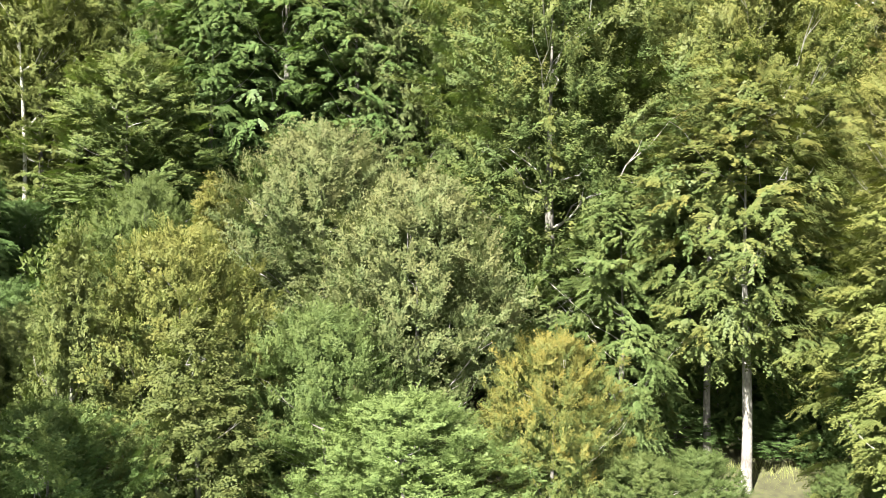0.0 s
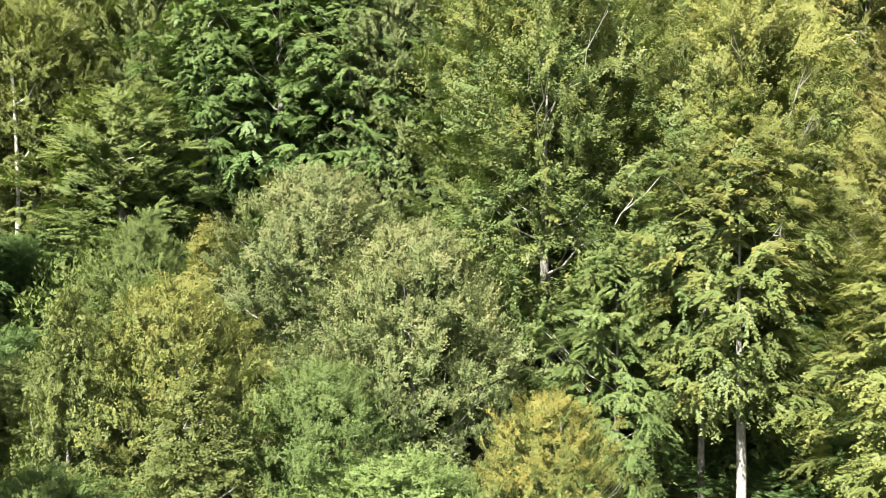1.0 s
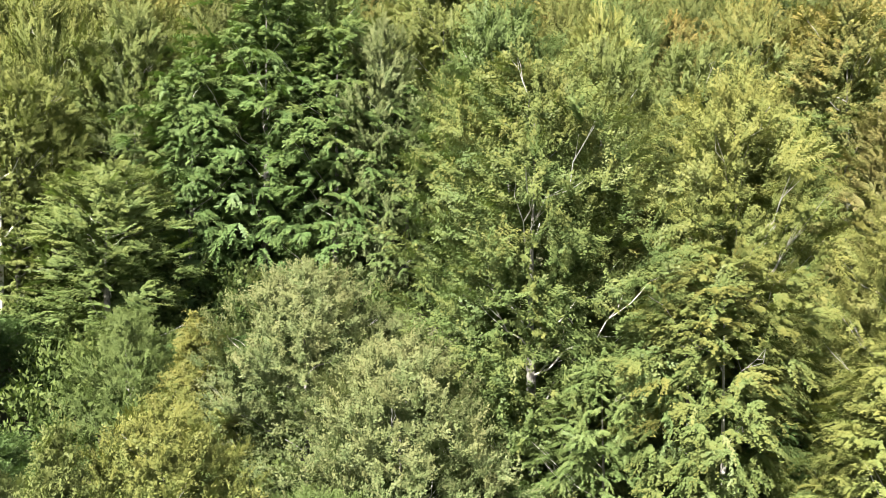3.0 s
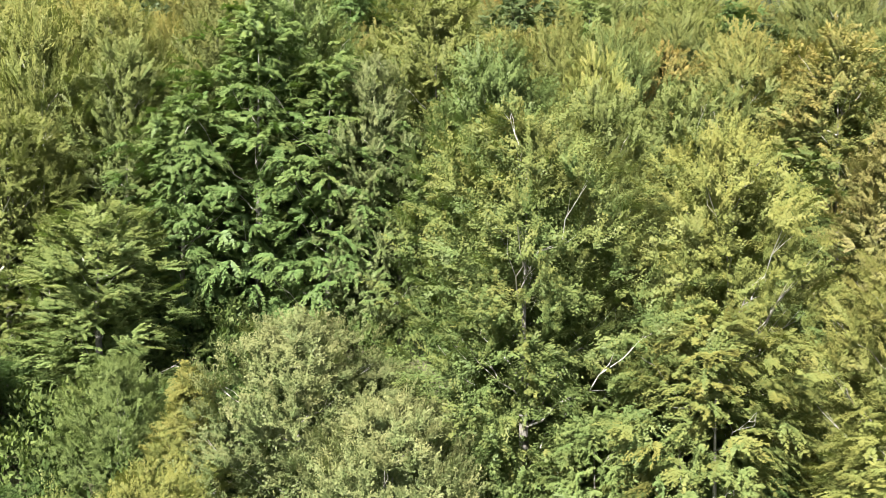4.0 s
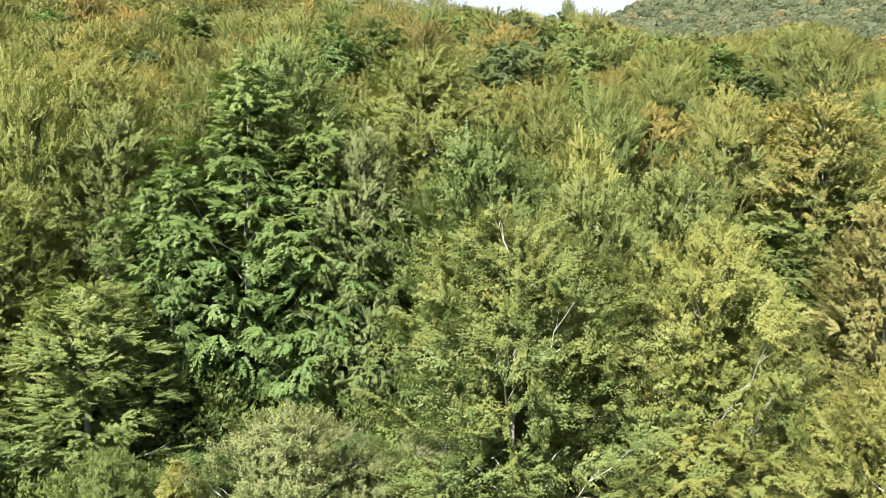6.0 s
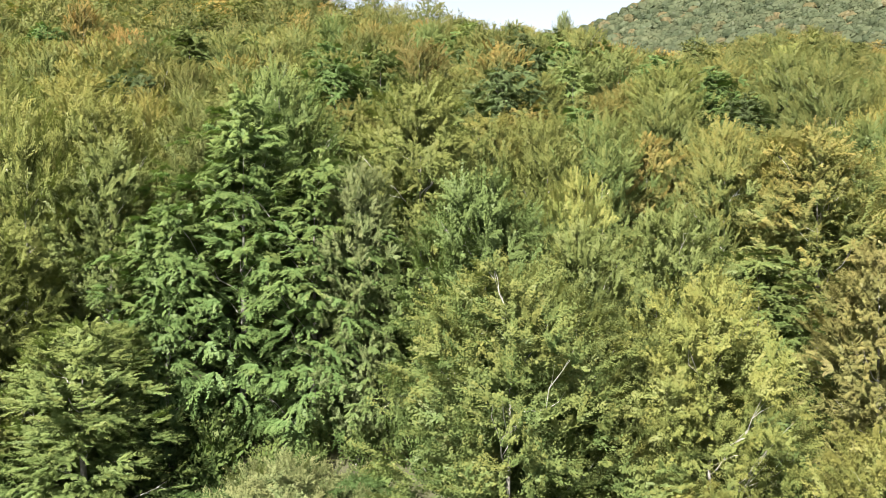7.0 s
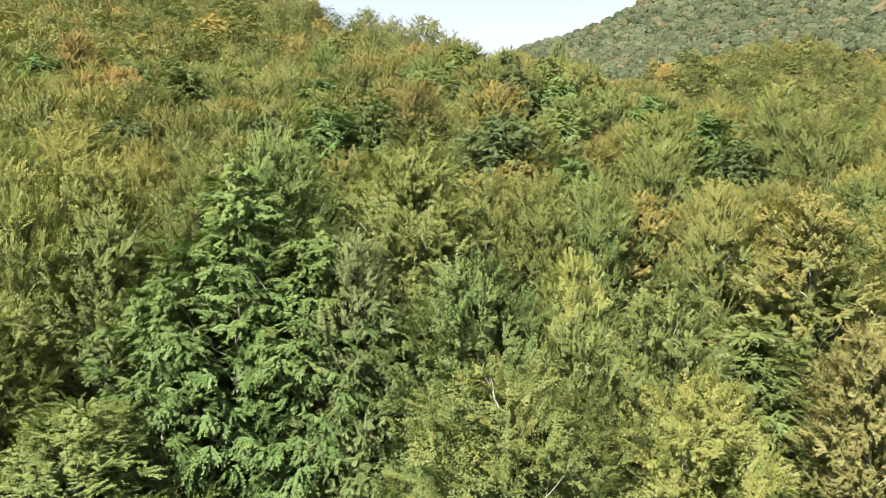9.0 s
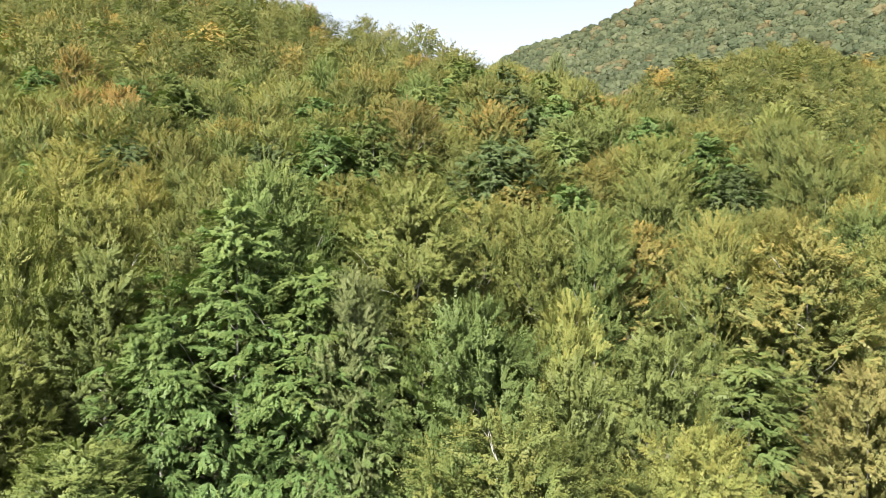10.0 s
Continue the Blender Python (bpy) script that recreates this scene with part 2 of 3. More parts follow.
STYLES = {
    # outline; lift of the sprays at the crown's foot and top; how level they lie; droop; spray length; scatter; depth of the leafy shell;
    # breadth of a blade; spread of the twigs; how far the blades face outward and up; how loosely the leaves sit round a twig
    "tiered": dict(gather=0.15, shape="oval", up=(-0.35, 0.6), flat=0.85, droop=0.35, spray=1.15, jitter=0.12, shell=0.45, broad=0.36, fan=0.8, face=(0.78, 0.6), hug=1.0, loose=0.035),
    "upright": dict(gather=0.2, shape="oval", up=(0.35, 1.6), flat=0.3, droop=0.0, spray=1.45, jitter=0.15, shell=0.45, broad=0.30, fan=0.55, face=(0.8, 0.5), hug=0.5, loose=0.04),
    "feather": dict(gather=0.25, shape="oval", up=(0.0, 1.15), flat=0.7, droop=0.08, spray=1.25, jitter=0.13, shell=0.45, broad=0.34, fan=0.7, face=(0.76, 0.58), hug=0.8, loose=0.038),
    "bushy": dict(gather=0.2, shape="dome", up=(0.4, 1.5), flat=0.3, droop=0.02, spray=0.8, jitter=0.18, shell=0.34, broad=0.32, fan=0.7, face=(0.75, 0.55), hug=0.6, loose=0.06),
    "pointed": dict(gather=0.15, shape="cone", up=(0.0, 0.7), flat=0.6, droop=0.12, spray=0.9, jitter=0.2, shell=0.45, broad=0.34, fan=0.85, face=(0.72, 0.6), hug=0.8, loose=0.05),
}


def clumps(rng, style, height, radius, count):
    """Centres, ways, plane normals and leaf normals of the leafy branch ends of a crown of that height, its base at 0."""
    st = STYLES[style]
    s = (np.arange(count) + rng.random(count)) / count
    s = s ** 0.85
    theta = np.arange(count) * 2.39996 + rng.normal(0, 0.5, count)
    # branch ends gather on boughs, with gaps between them
    boughs = max(8, count // 9)
    bs = ((np.arange(boughs) + rng.random(boughs)) / boughs) ** 0.85
    bt = np.arange(boughs) * 2.39996 * 3 + rng.normal(0, 0.4, boughs)
    turn = (theta[:, None] - bt[None] + np.pi) % (2 * np.pi) - np.pi
    apart = ((s[:, None] - bs[None]) * height) ** 2 + (turn * radius * 0.75) ** 2
    mine = apart.argmin(1)
    spacing = math.sqrt(2 * math.pi * radius * 0.75 * height / boughs) * 0.6
    edge = np.minimum(np.sqrt(apart[np.arange(count), mine]) / spacing, 1.3)
    theta = theta - st["gather"] * turn[np.arange(count), mine]
    s = s - st["gather"] * (s - bs[mine])
    reach = (1 + 0.10 * rng.normal(0, 1, boughs).clip(-1.6, 1.6))[mine] * (1.05 - 0.20 * edge ** 2)
    lobes = 1 + 0.17 * np.sin(3 * theta + 5 * s + rng.random() * 6) + 0.15 * np.sin(5 * theta - 11 * s + rng.random() * 6)
    depth = 1 - st["shell"] * rng.random(count) ** 1.5
    r = radius * crown_radius(s, st["shape"]) * lobes * depth * reach
    rad = np.stack([np.cos(theta), np.sin(theta), np.zeros(count)], -1)
    centre = rad * r[:, None]
    centre[:, 2] = height * (s * (0.8 + 0.2 * depth) - 0.02) + rng.normal(0, 0.25, count)
    up = np.array([0, 0, 1.0])
    lift = st["up"][0] + (st["up"][1] - st["up"][0]) * s
    out = unit(rad + up * lift[:, None] + rng.normal(0, 0.25, (count, 3)))
    normal = st["flat"] * (up + 0.5 * rad) + (1 - st["flat"]) * rad + rng.normal(0, 0.25, (count, 3))
    normal = unit(normal - out * (normal * out).sum(-1, keepdims=True))
    face = unit(st["face"][0] * rad + up * (st["face"][1] * (0.6 + 0.8 * s))[:, None] + rng.normal(0, 0.22, (count, 3)))
    return centre, out, normal, face, s


def leaves(rng, style, centre, out, normal, face, tint, twigs, per_twig, blade, spray):
    """Leaf blades along the twigs that fan out of each clump: arrays of vertices, faces and tints."""
    st = STYLES[style]
    k = len(centre)
    phi = np.linspace(-st["fan"], st["fan"], twigs)[None, :] + rng.normal(0, 0.16, (k, twigs))
    side = np.cross(normal, out)
    way = np.cos(phi)[..., None] * out[:, None] + np.sin(phi)[..., None] * side[:, None] + rng.normal(0, 0.14, (k, twigs, 3))
    way = unit(way)
    size = spray * (0.65 + 0.7 * rng.random((k, 1)))
    length = size * (0.6 + 0.4 * np.cos(phi)) * (0.8 + 0.4 * rng.random((k, twigs)))
    s = (np.arange(per_twig) + rng.random((k, twigs, per_twig))) / per_twig
    start = centre - out * size * 0.45
    place = start[:, None, None] + way[:, :, None] * (length[:, :, None] * s)[..., None]
    place = place - np.array([0, 0, 1.0]) * (st["droop"] * length[:, :, None] * s ** 2)[..., None]
    place = place + rng.normal(0, st["loose"], place.shape) * spray
    across = np.cross(normal[:, None], way)
    lr = np.where(np.arange(per_twig) % 2 == 0, 1.0, -1.0)
    along = unit(way[:, :, None] + across[:, :, None] * lr[None, None, :, None] * (0.25 + 0.45 * st["hug"]) + rng.normal(0, 0.2, place.shape))
    nor = unit(0.7 * face[:, None, None] + 0.3 * normal[:, None, None] + rng.normal(0, 1.6 * st["jitter"], (k, twigs, 1, 3)) + rng.normal(0, 0.4 * st["jitter"], place.shape))
    wide = unit(np.cross(nor, along))
    along = unit(along - st["hug"] * nor * (along * nor).sum(-1, keepdims=True))
    ln = blade * (0.7 + 0.6 * rng.random(s.shape))[..., None]
    a = place + wide * ln * st["broad"]
    b = place - wide * ln * st["broad"]
    c = place + along * ln - nor * ln * 0.06
    verts = np.stack([a, b, c], -2).reshape(-1, 3)
    t = np.clip(tint[:, None, None] + 0.45 * (s - 0.45) + rng.normal(0, 0.13, (k, twigs, 1)) + rng.normal(0, 0.05, s.shape), 0, 1)
    return verts, np.repeat(t.reshape(-1), 3)


def crown_mesh(rng, style, height, radius, count, twigs, per_twig, blade, spray=None):
    """A crown's leaves, its base at 0: vertices, the leaves' readiness to turn, the branch ends."""
    spray = spray or STYLES[style]["spray"]
    centre, out, normal, face, s = clumps(rng, style, height, radius, count)
    tint = np.clip(-0.05 + 0.7 * s ** 1.6 + rng.normal(0, 0.16, count) + 0.5 * (rng.random(count) < 0.07), 0, 1)
    v1, t1 = leaves(rng, style, centre, out, normal, face, tint, twigs, per_twig, blade, spray)
    # a second, sparser layer of sprays further in, which closes the crown
    c2, o2, n2, f2, s2 = clumps(rng, style, height * 0.92, radius * 0.58, int(count * {"tiered": 0.3, "bushy": 0.3, "pointed": 0.3}.get(style, 0.5)))
    v2, t2 = leaves(rng, style, c2, o2, n2, f2, 0.25 * s2, twigs, per_twig, blade * 1.1, spray * 1.2)
    return np.concatenate([v1, v2]), np.concatenate([t1, t2]), centre


# kind: style, height, radius, foot of the crown, branch ends, twigs, leaves on a twig, blade, limbs, variants
MODELS = {
    "beech": ("tiered", 19.0, 5.4, 0.9, 520, 7, 42, 0.108, 10, 1),
    "high_beech": ("tiered", 19.0, 5.2, 5.6, 400, 7, 42, 0.108, 10, 1),
    "brush": ("feather", 19.0, 5.4, 2.0, 680, 7, 44, 0.090, 16, 2),
    "dome": ("bushy", 12.0, 5.0, 0.2, 950, 6, 28, 0.094, 8, 2),
    "cone": ("pointed", 9.0, 2.9, 0.3, 360, 6, 32, 0.084, 7, 2),
    "tall_beech": ("tiered", 19.0, 5.4, 0.9, 450, 7, 34, 0.138, 8, 2),
    "tall_brush": ("feather", 19.0, 5.4, 2.0, 500, 6, 40, 0.122, 14, 2),
    "slope_beech": ("tiered", 18.0, 5.2, 4.0, 340, 6, 24, 0.165, 4, 3),
    "slope_brush": ("upright", 18.0, 5.2, 4.0, 360, 4, 42, 0.145, 8, 3),
    "upper_beech": ("tiered", 18.0, 5.2, 5.0, 260, 5, 18, 0.220, 2, 3),
    "upper_brush": ("upright", 18.0, 5.2, 5.0, 280, 3, 32, 0.190, 4, 3),
}
meshes = {}


def model(kind, variant):
    """The meshes of one tree model: trunk, limbs and crown, which all trees of the model share."""
    key = (kind, variant)
    if key in meshes:
        return meshes[key]
    style, h, radius, foot, count, twigs, per_twig, blade, limbs, _ = MODELS[kind]
    rng = np.random.default_rng(1000 + 17 * list(MODELS).index(kind) + variant)
    verts, t, centre = crown_mesh(rng, style, h - foot, radius, count, twigs, per_twig, blade)
    verts[:, 2] += foot
    centre = centre + np.array([0, 0, foot])
    r0 = 0.0105 * h + 0.02
    zs = np.linspace(-0.6, h * 0.86, 12)
    sway = rng.normal(0, 0.012 * h, 2)
    line = np.stack([sway[0] * (zs / h) ** 2 + 0.06 * np.sin(zs * 0.5 + variant), sway[1] * (zs / h) ** 2 + 0.06 * np.cos(zs * 0.4), zs], -1)
    line[:, :2] -= line[0, :2]
    rr = r0 * np.interp(zs / h, [-0.1, 0.0, 0.06, 0.35, 0.5, 0.7, 0.9], [1.6, 1.4, 1.0, 0.8, 0.42, 0.2, 0.08])
    trunk = wood_mesh("trunk", [tube(line, rr, 10)], BARK)
    arms = []
    order = np.argsort(centre[:, 2] + rng.normal(0, 0.5, len(centre)))
    order = order[len(order) // 7:]
    step = max(1, len(order) // limbs)
    for i in range(limbs):
        tip = centre[order[min(len(order) - 1, i * step + step // 3)]]
        run = np.hypot(tip[0], tip[1])
        z_from = np.clip(tip[2] - 0.75 * run - 0.4, max(0.05 * h, foot * 0.96), 0.8 * h)
        root = np.array([np.interp(z_from, zs, line[:, 0]), np.interp(z_from, zs, line[:, 1]), z_from])
        tip = root + (tip - root) * min(1.0, 0.85 * radius / max(run, 0.1))
        q = np.linspace(0, 1, 7)[:, None]
        bend = np.array([0, 0, -0.06 * run]) * (4 * q * (1 - q)) + rng.normal(0, 0.13, (7, 3)) * np.sin(q * np.pi)
        pts = root + (tip - root) * q + bend
        lr = max(0.04, r0 * 0.24 * (1 - 0.6 * z_from / h))
        bough, twigs = [tube(pts, lr * np.linspace(1, 0.15, 7), 6)], []
        for at in pts[2:6]:
            for w in np.argsort(((centre - at - 0.25 * (tip - root)) ** 2).sum(-1))[:1]:
                m = (at + centre[w]) / 2 + rng.normal(0, 0.15, 3)
                twigs.append(tube([at, m, centre[w]], np.array([0.36, 0.24, 0.08]) * lr, 4))
        if kind.startswith(("slope", "upper")):
            arms.append((wood_mesh("limb", bough + twigs, LIMB), []))
        else:
            arms.append((wood_mesh("limb", bough, LIMB), [wood_mesh("twig", [w], LIMB) for w in twigs]))
    crown = mesh_from("crown", verts, np.arange(len(verts)).reshape(-1, 3), LEAF["green"], tint=t)
    meshes[key] = trunk, arms, crown, h, radius
    return meshes[key]


def tree(name, label, kind, leaf, turned, x, y, top, radius, spin, variant=0, category="tree", group="", bark=None, twist=1.0, tone=0.5):
    """A tree that stands on the ground at x, y and reaches the height top: a trunk, limbs and a crown of many leaves."""
    trunk, arms, crown, h, r = model(kind, variant % MODELS[kind][-1])
    base = float(ground_z(x, y))
    ob = tagged(new(name), label, category, group)
    ob.location, ob.rotation_euler = (x, y, base), (0, 0, spin)
    ob.scale = (radius / r, radius / r * twist, (top - base) / h)
    parts = [part("trunk", trunk, ob)]
    for bough, twigs in arms:
        limb = part("limb", bough, ob)
        parts += [limb] + [part("twig", w, limb) for w in twigs]
    if bark:
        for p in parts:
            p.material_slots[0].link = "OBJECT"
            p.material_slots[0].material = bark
    c = part("crown", crown, ob)
    c.material_slots[0].link = "OBJECT"
    c.material_slots[0].material = LEAF[leaf]
    c.color = (turned * 0.85, tone, 0, 1)
    return ob


TREES = "trees of the wood"
SHRUBS = "shrubs at the wood's edge"
# name, label, model, leaf, share of turned leaves, x, y, top, radius
PLANTS = [
    # edge of the wood, nearest
    ("beech_tree", "beech with pale grey trunk, green sprays and orange-yellow top", "high_beech", "bright", 0.55, 12.0, 34.6, 17.0, 5.0, 0.2),
    ("beech_tree", "slender grey beech trunk behind a stouter one", "high_beech", "green", 0.2, 11.3, 37.2, 17.0, 3.6),
    ("beech_tree", "broad beech with olive-green domed crown and pale limbs", "brush", "green", 0.55, 5.1, 40.6, 26.2, 6.9, 0.35),
    ("beech_tree", "beech turning yellow with upswept sprays", "brush", "yellow", 0.38, 15.0, 41.5, 25.4, 5.6),
    ("beech_tree", "low-branched yellow-green beech with level sprays", "beech", "yellow", 0.3, 16.3, 29.3, 13.4, 4.2, 0.6),
    ("beech_tree", "yellow-green beech with pale limbs", "brush", "yellow", 0.4, 20.5, 35.5, 19.0, 5.0),
    ("beech_tree", "green beech with ragged level sprays", "beech", "green", 0.2, 7.4, 36.4, 12.8, 3.6),
    ("hornbeam_tree", "round grey-green hornbeam with brownish seed tips", "dome", "grey", 0.5, -1.0, 36.2, 12.9, 5.0, 0.7),
    ("hornbeam_tree", "round grey-green hornbeam with tan top", "dome", "grey", 0.45, -6.0, 43.6, 15.9, 5.7, 0.65),
    ("young_tree", "small pointed yellow-green tree", "cone", "yellow", 0.5, -11.4, 43.5, 13.3, 2.9),
    ("young_tree", "pale green young tree between taller ones", "dome", "bright", 0.1, -15.6, 46.0, 13.4, 3.2),
    ("young_tree", "yellow-green young tree with fine upright twigs", "dome", "yellow", 0.35, -10.2, 33.5, 10.6, 4.3),
    ("young_tree", "thin young tree with yellowing leaves", "cone", "olive", 0.25, -13.0, 30.6, 10.4, 2.5),
    ("young_tree", "young tree with drooping green and yellow sprays", "cone", "olive", 0.25, -8.2, 29.2, 7.6, 3.0),
    ("shrub", "dark green tangled shrub with brownish tips", "dome", "dark", 0.4, -12.0, 26.2, 5.0, 3.6),
    ("shrub", "bright green leafy shrub in full sun", "dome", "bright", 0.1, -1.2, 28.3, 4.9, 4.3, 1.0),
    ("shrub", "green shrub below the hornbeam", "dome", "green", 0.15, -4.4, 31.8, 7.6, 3.6),
    ("young_tree", "young tree with orange-yellow leaves and tan tip", "dome", "bright", 0.95, 3.7, 29.8, 6.8, 2.9),
    ("shrub", "low green shrub beside the pale trunk", "dome", "green", 0.2, 6.6, 28.6, 2.8, 2.2),
    ("shrub", "low green shrub at the foot of the slope", "dome", "bright", 0.1, 14.5, 24.2, 2.6, 2.6),
    # two added fillers: dark leaves stand in for shade behind the trunk
    ("shrub", "dark green shrub added for the shade behind the trunk", "dome", "dark", 0.0, 10.2, 38.2, 2.6, 2.4),
    ("shrub", "dark green shrub added for the shade behind the trunk", "dome", "dark", 0.0, 14.4, 37.4, 2.4, 2.4),
    ("shrub", "low green shrub beside the pale trunk", "dome", "green", 0.1, 9.0, 31.0, 2.4, 2.0),
    ("shrub", "low green shrub in the grass by the trunk", "dome", "green", 0.1, 14.4, 30.6, 2.0, 1.7),
    # the slope behind
    ("beech_tree", "large dark green beech with layered sprays", "tall_beech", "dark", 0.4, -11.4, 63.0, 38.0, 6.6),
    ("beech_tree", "large dark green beech with deep gaps between sprays", "tall_beech", "dark", 0.4, -6.2, 61.5, 34.0, 6.2),
    ("beech_tree", "broad green beech with yellowish rounded top", "tall_brush", "bright", 0.28, -19.4, 54.0, 22.2, 6.0, 0.6),
    ("beech_tree", "grey-green beech with upswept branches", "tall_brush", "green", 0.1, 4.8, 50.5, 31.6, 5.4, 0.3),
    ("beech_tree", "olive beech with brushy upright twigs", "tall_brush", "olive", 0.2, 9.6, 46.0, 28.0, 4.4),
    ("beech_tree", "small bright yellow-green beech", "tall_brush", "yellow", 0.4, 10.8, 52.0, 31.6, 3.4, 0.8),
    ("beech_tree", "pale olive beech with fine upright twigs", "tall_brush", "olive", 0.2, 16.4, 51.7, 29.4, 4.6),
    ("beech_tree", "tan-orange beech with pale limbs", "tall_brush", "orange", 0.3, 29.2, 51.0, 27.0, 4.8, 0.6),
    ("beech_tree", "wide beech with pale orange top over green leaves", "tall_brush", "amber", 0.65, 31.5, 64.0, 36.0, 6.9, 0.7),
    ("beech_tree", "green beech with deep gaps between level sprays", "tall_beech", "green", 0.3, 25.0, 59.0, 27.0, 5.2),
    ("beech_tree", "yellow-green beech on the slope", "tall_brush", "yellow", 0.2, 1.6, 66.5, 40.3, 6.2),
    ("beech_tree", "half-bare beech with pale upright branches", "slope_brush", "yellow", 0.3, -26.8, 63.0, 36.0, 4.4),
    ("beech_tree", "yellow-green beech at the edge of a dark gap", "tall_brush", "yellow", 0.2, -26.2, 57.0, 28.3, 4.8),
    ("beech_tree", "pale brownish-yellow beech on the slope", "tall_brush", "amber", 0.8, 20.8, 72.0, 36.5, 5.4),
    ("beech_tree", "dark green beech below the taller ones", "tall_beech", "dark", 0.3, -16.0, 60.0, 30.3, 4.6),
    ("beech_tree", "green beech with an orange-tipped crown", "slope_beech", "amber", 0.7, 12.5, 82.0, 41.0, 4.6),
    ("beech_tree", "dark blue-green rounded beech", "slope_beech", "blue", 0.1, 11.0, 88.5, 46.0, 5.8),
    ("beech_tree", "yellow beech among green ones", "slope_brush", "yellow", 0.25, 28.5, 90.0, 46.2, 6.2),
    ("beech_tree", "bright green beech on the slope", "slope_beech", "bright", 0.1, 48.5, 98.0, 48.0, 7.2),
    ("beech_tree", "small orange beech on the slope", "slope_brush", "orange", 1.3, -35.0, 115.0, 55.5, 4.6),
    ("beech_tree", "dark green rounded beech on the slope", "slope_beech", "dark", 0.1, -40.0, 136.0, 60.8, 5.2),
    ("beech_tree", "shaded dark green beech in a deep gap", "tall_beech", "dark", 0.05, -26.2, 46.5, 16.0, 3.6),
    # four more fillers, dark-leaved to give the wood's shaded interior
    ("young_tree", "dark green young beech added for the shade behind the trunk", "beech", "dark", 0.0, 15.0, 39.0, 11.0, 3.6),
    ("shrub", "dark green shrub added for the shade behind the pale trunk", "dome", "dark", 0.0, 12.6, 39.8, 6.4, 3.0),
    ("shrub", "dark green shrub below the yellowing beech", "dome", "dark", 0.1, 17.0, 36.5, 5.4, 2.8),
    ("shrub", "dark green shrub added for the shade at the left", "dome", "dark", 0.1, -19.8, 39.5, 8.2, 3.6),
    ("shrub", "green shrub below the slope's trees", "dome", "olive", 0.2, -17.2, 35.5, 7.2, 3.2),
    ("beech_tree", "olive-green beech on the slope beside a yellow one", "tall_brush", "olive", 0.25, -21.0, 63.5, 34.5, 5.0, 0.5),
    ("beech_tree", "grey-green beech with bare pale twigs", "tall_brush", "grey", 0.3, -3.0, 60.0, 32.8, 4.0, 0.5),
    ("beech_tree", "green beech below the dark ones", "tall_beech", "green", 0.2, -1.2, 60.5, 27.5, 4.2, 0.3),
    # added to cover lit ground; their dark leaves imitate the gap's shade
    ("shrub", "dark green shrub in the shade of the big beeches", "dome", "dark", 0.0, -8.0, 53.5, 12.2, 3.6, 0.3),
    ("shrub", "dark green shrub in the shade of the big beeches", "dome", "dark", 0.0, -2.6, 53.0, 12.4, 3.4, 0.3),
    ("shrub", "dark green shrub in the shade of the big beeches", "dome", "dark", 0.0, -13.2, 52.5, 11.6, 3.4, 0.3),
    ("beech_tree", "slender grey-green tree standing above the ridge", "upper_brush", "grey", 0.2, 30.6, 157.0, 70.5, 2.8, 0.4),
    # beside the view, unseen: those on the left are added to cast shade
    ("beech_tree", "unseen green beech added to shade the wood's edge", "slope_beech", "green", 0.2, -18.5, 16.5, 15.5, 4.6),
    ("beech_tree", "tall green beech at the wood's edge", "slope_beech", "green", 0.2, -33.0, 40.5, 17.0, 6.0),
    ("beech_tree", "tall green beech at the wood's edge", "slope_beech", "green", 0.2, -22.0, 30.0, 13.0, 5.0),
    ("beech_tree", "tall green beech at the wood's edge", "slope_beech", "green", 0.2, -34.0, 50.0, 20.0, 5.5),
    ("beech_tree", "tall olive beech at the wood's edge", "slope_beech", "yellow", 0.2, 27.0, 38.0, 20.0, 5.0),
    ("shrub", "green shrub filling the gap behind the hornbeams", "dome", "green", 0.1, -0.6, 42.6, 9.4, 3.6),
    ("shrub", "green shrub filling the gap behind the hornbeams", "dome", "grey", 0.3, -2.2, 45.5, 13.2, 4.4),
    ("shrub", "dark green shrub in a deep gap", "dome", "dark", 0.0, -25.2, 52.2, 12.5, 3.4),
]
for i, (nm, lb, kd, lf, tn, px, py, pt, pr, *own) in enumerate(PLANTS):
    tree(nm, lb, kd, lf, tn, px, py, pt, pr, (i * 2.4) % 6.28, i, "shrub" if nm == "shrub" else "tree",
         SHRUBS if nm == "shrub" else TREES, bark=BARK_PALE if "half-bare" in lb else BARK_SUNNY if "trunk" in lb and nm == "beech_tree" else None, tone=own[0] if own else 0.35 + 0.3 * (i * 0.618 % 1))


def dead_tree(x, y, top):
    """A bare pale snag with a few broken branches."""
    rng = np.random.default_rng(5)
    base = float(ground_z(x, y))
    h = top - base
    ob = tagged(new("dead_tree"), "bare pale dead trunk with broken branches", "tree", TREES)
    ob.location = (x, y, base)
    z = np.linspace(-0.4, h, 12)
    line = np.stack([0.35 * np.sin(z * 0.23), 0.2 * np.cos(z * 0.31), z], -1)
    part("trunk", wood_mesh("trunk", [tube(line, np.linspace(0.17, 0.06, 12), 8)], BARK_PALE), ob)
    for k in range(6):
        at = line[6 + k]
        a = k * 2.1
        tip = at + np.array([math.cos(a), math.sin(a), 1.1]) * rng.uniform(0.9, 1.9)
        mid = (at + tip) / 2 + rng.normal(0, 0.12, 3)
        part("limb", wood_mesh("limb", [tube([at, mid, tip], [0.07, 0.05, 0.015], 5)], BARK_PALE), ob)


dead_tree(-26.9, 55.4, 23.4)

# ---- the wood on the slope: single trees ----
PLACED = np.array([(p[5], p[6], p[8]) for p in PLANTS])
rng = np.random.default_rng(7)
